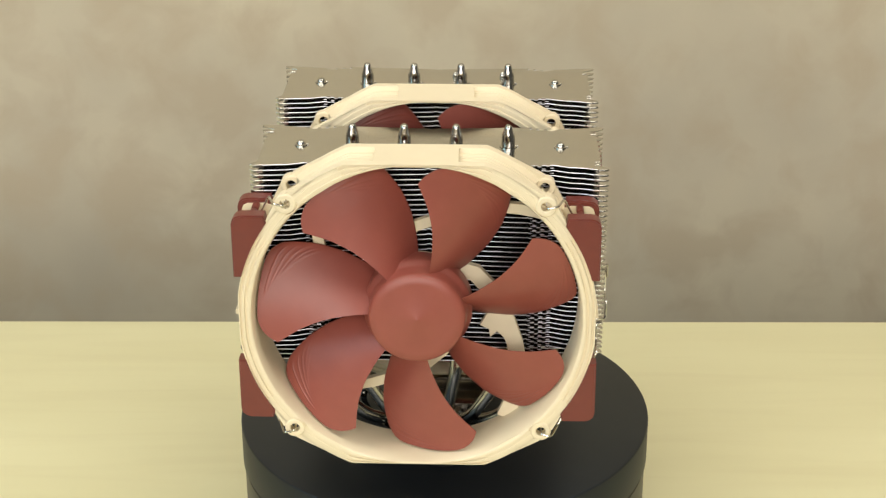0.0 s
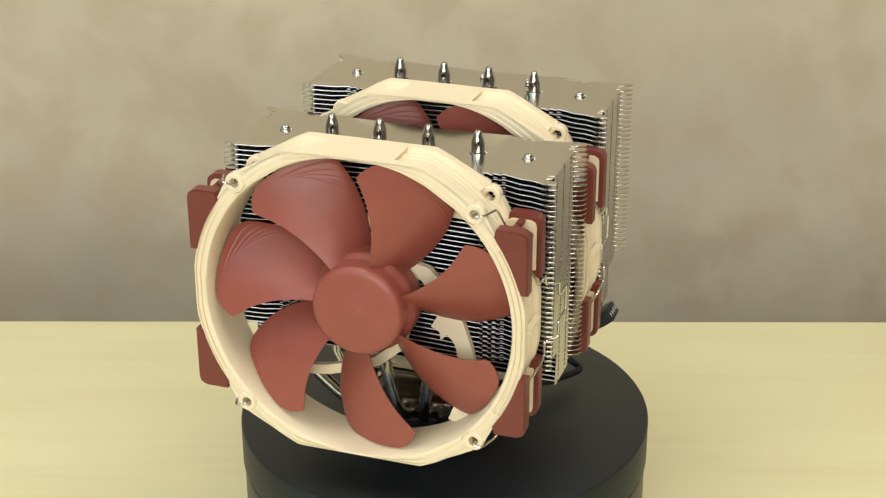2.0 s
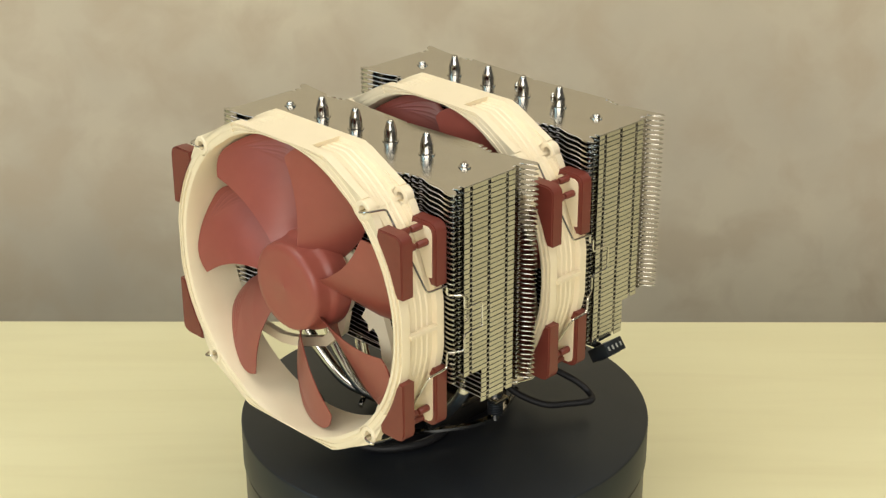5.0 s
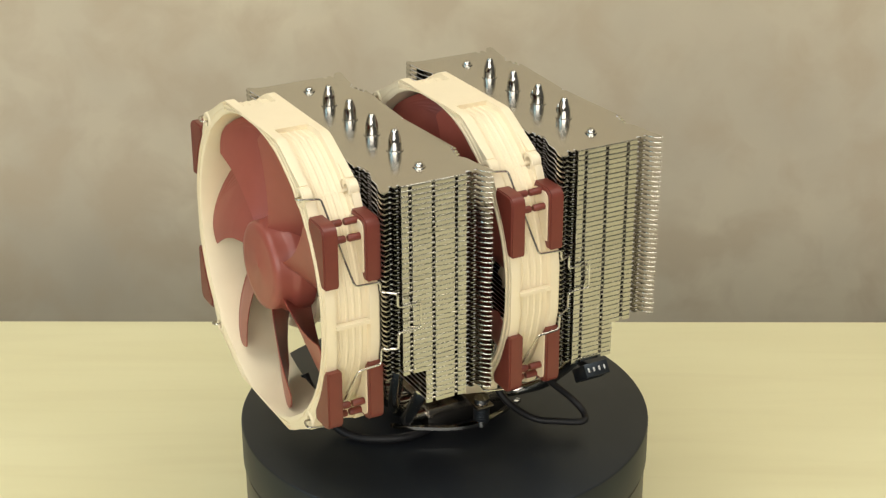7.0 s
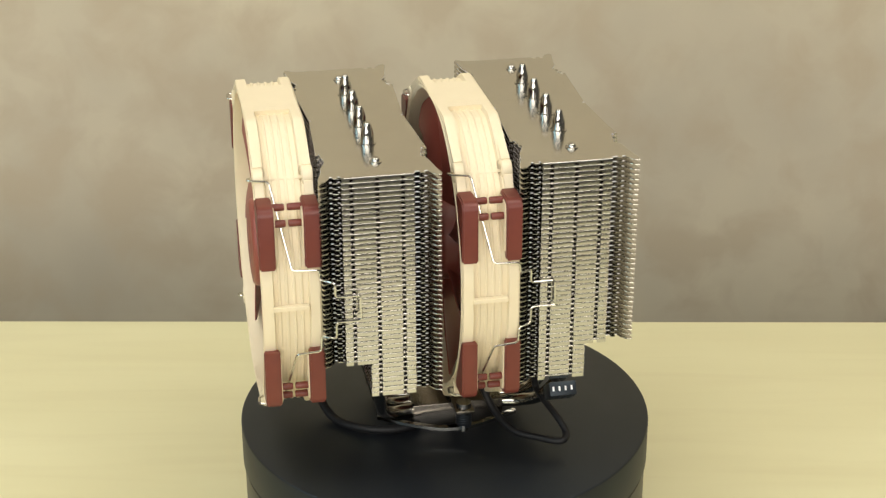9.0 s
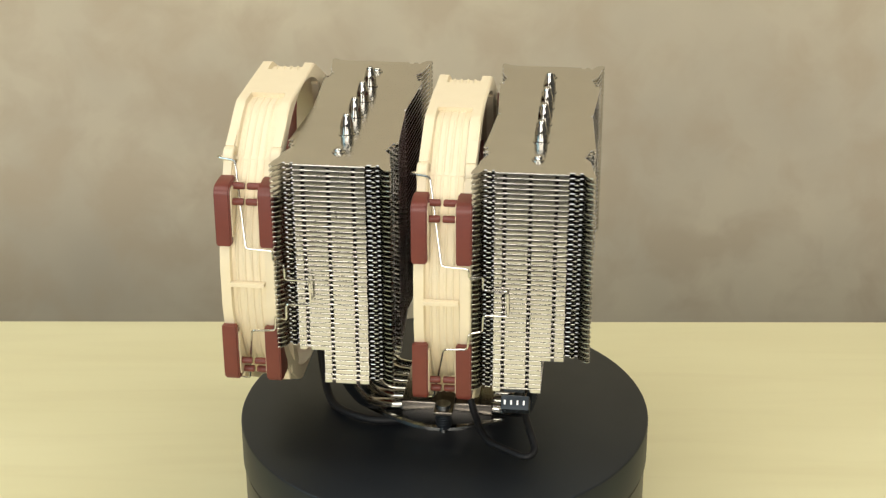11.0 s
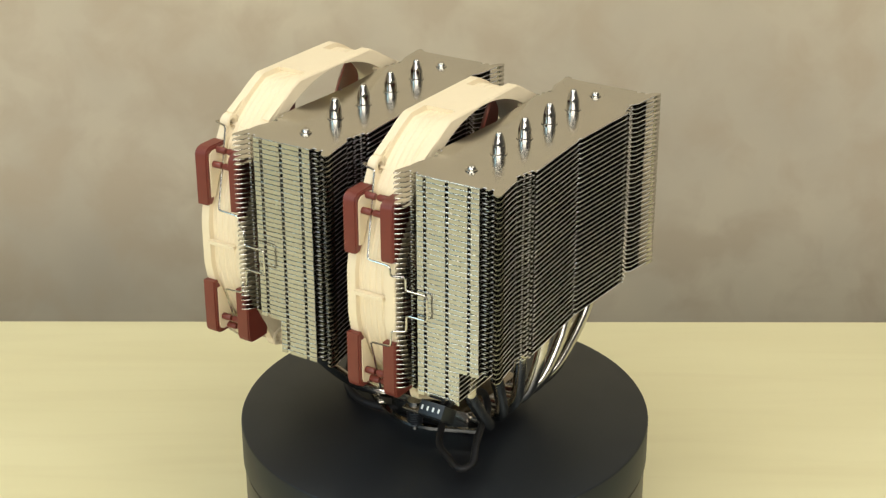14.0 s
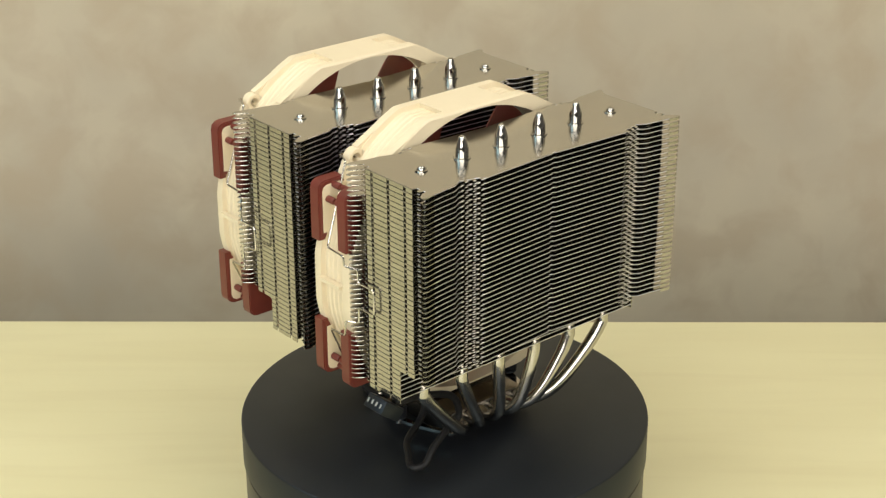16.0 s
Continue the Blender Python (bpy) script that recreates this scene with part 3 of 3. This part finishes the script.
def clip(fan, sx, dx):
    """A bent wire clip from the ear holes over the frame to the fin stack's side; dx: how far the stack's side lies beyond the fan's middle."""
    xa = sx * 0.0772
    xs = dx
    pts = [(sx * 0.0534, -0.0085, 0.0527), (sx * 0.0534, -0.0150, 0.0527), (sx * 0.0578, -0.0152, 0.0537), (sx * 0.0608, -0.0065, 0.0537),
           (xa, 0.0003, 0.0192), (xa, 0.0118, 0.0186), (xa, 0.0120, 0.0140), (xs, 0.0178, 0.0138), (xs, 0.0178, 0.0072), (xs, 0.0286, 0.0072), (xs, 0.0288, -0.0046),
           (xs, 0.0180, -0.0046), (xs, 0.0178, -0.0125), (xa, 0.0120, -0.0125), (xa, 0.0115, -0.0200), (xa, 0.0010, -0.0206), (sx * 0.0608, -0.0055, -0.0537),
           (sx * 0.0578, -0.0152, -0.0537), (sx * 0.0534, -0.0150, -0.0527), (sx * 0.0534, -0.0085, -0.0527)]
    bm = bmesh.new()
    tube(bm, round_path(pts, 0.0016, 4), 0.0005, 8)
    return part("wire_clip", bm, STEEL, fan, "bent bright steel wire clip")


BLADE = blade_mesh()


def fan(label, dx_right, dx_left):
    f = new("cooling_fan")
    tagged(f, label, "fan", "fans of the cooler")
    fan_frame(f)
    # rotor
    bm = bmesh.new()
    lathe(bm, [(0.0, -0.0120), (0.0006, -0.0119), (0.0011, -0.01165), (0.0160, -0.0117), (0.0192, -0.0113), (0.0203, -0.0103), (0.0207, -0.0085), (0.0210, -0.0045), (0.0218, -0.0028), (0.0230, -0.0018), (0.0234, 0.0), (0.0234, 0.0070), (0.0, 0.0070)], "y", 72)
    rotor = part("rotor", bm, RED, f, "red-brown rotor hub", angle=50)
    for k in range(7):
        shared("blade", BLADE, rotor, pose(0, 0, 0, 0, k * 360 / 7, 0))
    # rear motor mount with curved struts
    bm = bmesh.new()
    lathe(bm, [(0.0, 0.0078), (0.0205, 0.0078), (0.0215, 0.0085), (0.0215, 0.0122), (0.0, 0.0124)], "y", 48)
    hub = part("motor_mount", bm, BEIGE, f, "beige motor mount behind the rotor")
    for k in range(4):
        bm = bmesh.new()
        curl = [(20, 48), (27, 27), (34, 2), (40, -16), (47, -27), (53, -35), (60, -45), (65, -51), (69.6, -57)]
        path = [(r / 1000, math.radians(a + 90 * k)) for r, a in curl]
        last = len(path) - 1
        w = 0.0036 if k == 0 else 0.0023
        P = [Vector((r * math.cos(a), r * math.sin(a))) for r, a in path]
        left, right = [], []
        for i, p in enumerate(P):
            d = (P[min(i + 1, last)] - P[max(i - 1, 0)]).normalized()
            nrm = Vector((-d.y, d.x))
            left.append(p + nrm * w)
            right.append(p - nrm * w)
        prism(bm, [tuple(q) for q in left + right[::-1]], "y", 0.0092, 0.0124)
        part("strut", bm, BEIGE, hub)
    # hooked guide that holds the lead on the wide strut
    bm = bmesh.new()
    prism(bm, [(x / 1000, z / 1000) for x, z in ((26.5, -12.5), (30.5, -5.5), (38, -6), (38.5, -20), (34, -15.5), (31, -18.5), (30.5, -14.5))], "y", 0.0094, 0.0122)
    part("cable_guide", bm, BEIGE, hub)
    for sx in (-1, 1):
        for sz in (-1, 1):
            for front in (True, False):
                pad(f, "corner_pad", sx, sz, front)
    clip(f, 1, dx_right)
    clip(f, -1, -dx_left)
    return f


FRONT_FAN = fan("beige fan with red-brown blades clipped before the outer fins", 0.0815, 0.0718)
REAR_FAN = fan("beige fan with red-brown blades clipped between the fin stacks", 0.0742, 0.0765)
FAN_AT = {FRONT_FAN: (-0.0086, -0.0793, 0.0934), REAR_FAN: (-0.0038, 0.0068, 0.0912)}


def cable(owner, pts, r):
    """A sleeved cable; pts in the cooler's space."""
    off = Vector(FAN_AT[owner])
    bm = bmesh.new()
    tube(bm, [p - off for p in smooth_path(pts, 8)], r, 10)
    return part("cable", bm, CABLE, owner, "black sleeved fan cable")


cable(REAR_FAN, [(0.022, 0.014, 0.022), (0.030, 0.018, 0.013), (0.0437, 0.0245, 0.0088), (0.051, 0.034, 0.0082), (0.0572, 0.0437, 0.0086), (0.0525, 0.0477, 0.0100), (0.0449, 0.0450, 0.0150),
                 (0.0337, 0.0414, 0.0185), (0.0250, 0.0395, 0.0220), (0.0300, 0.0395, 0.0340), (0.050, 0.0402, 0.0412), (0.064, 0.040, 0.0425)], 0.0017)
cable(FRONT_FAN, [(-0.02, -0.066, 0.026), (-0.010, -0.062, 0.010), (0.004, -0.056, 0.0026), (0.016, -0.045, 0.0026), (0.021, -0.030, 0.0026), (0.0165, -0.016, 0.003), (0.002, -0.022, 0.005), (-0.012, -0.028, 0.006)], 0.0021)


def connector(owner, at, m):
    bm = bmesh.new()
    box(bm, -0.0062, 0.0062, -0.0032, 0.0032, -0.0062, 0.0062, 0.0005)
    for k in range(4):
        box(bm, -0.0050 + k * 0.0028, -0.0042 + k * 0.0028, -0.0036, -0.0031, -0.003, 0.003)
    ob = part("connector", bm, BLACK, owner, "black four pin plug")
    ob.matrix_basis = Matrix.Translation(Vector(at) - Vector(FAN_AT[owner])) @ m
    for k in range(4):
        bm = bmesh.new()
        box(bm, -0.0049 + k * 0.0028, -0.0041 + k * 0.0028, -0.0010, 0.0010, 0.0061, 0.0066, 0.0001)
        part("pin", bm, PIN, ob)


connector(REAR_FAN, (0.0690, 0.0395, 0.0425), pose(0, 0, 0, 0, 53, 0) @ pose(0, 0, 0, 0, 0, 90))


# ---------------------------------------------------------------- turning
def motions():
    walk(DISC, [(t, pose(0, 0, 0, 0, 0, a)) for t, a in TURN])
    walk(COOLER, [(t, pose(0, 0, 0, 0, 0, a)) for t, a in TURN])
    for f, at in FAN_AT.items():
        walk(f, [(t, pose(0, 0, 0, 0, 0, a) @ pose(*at)) for t, a in TURN])


motions()
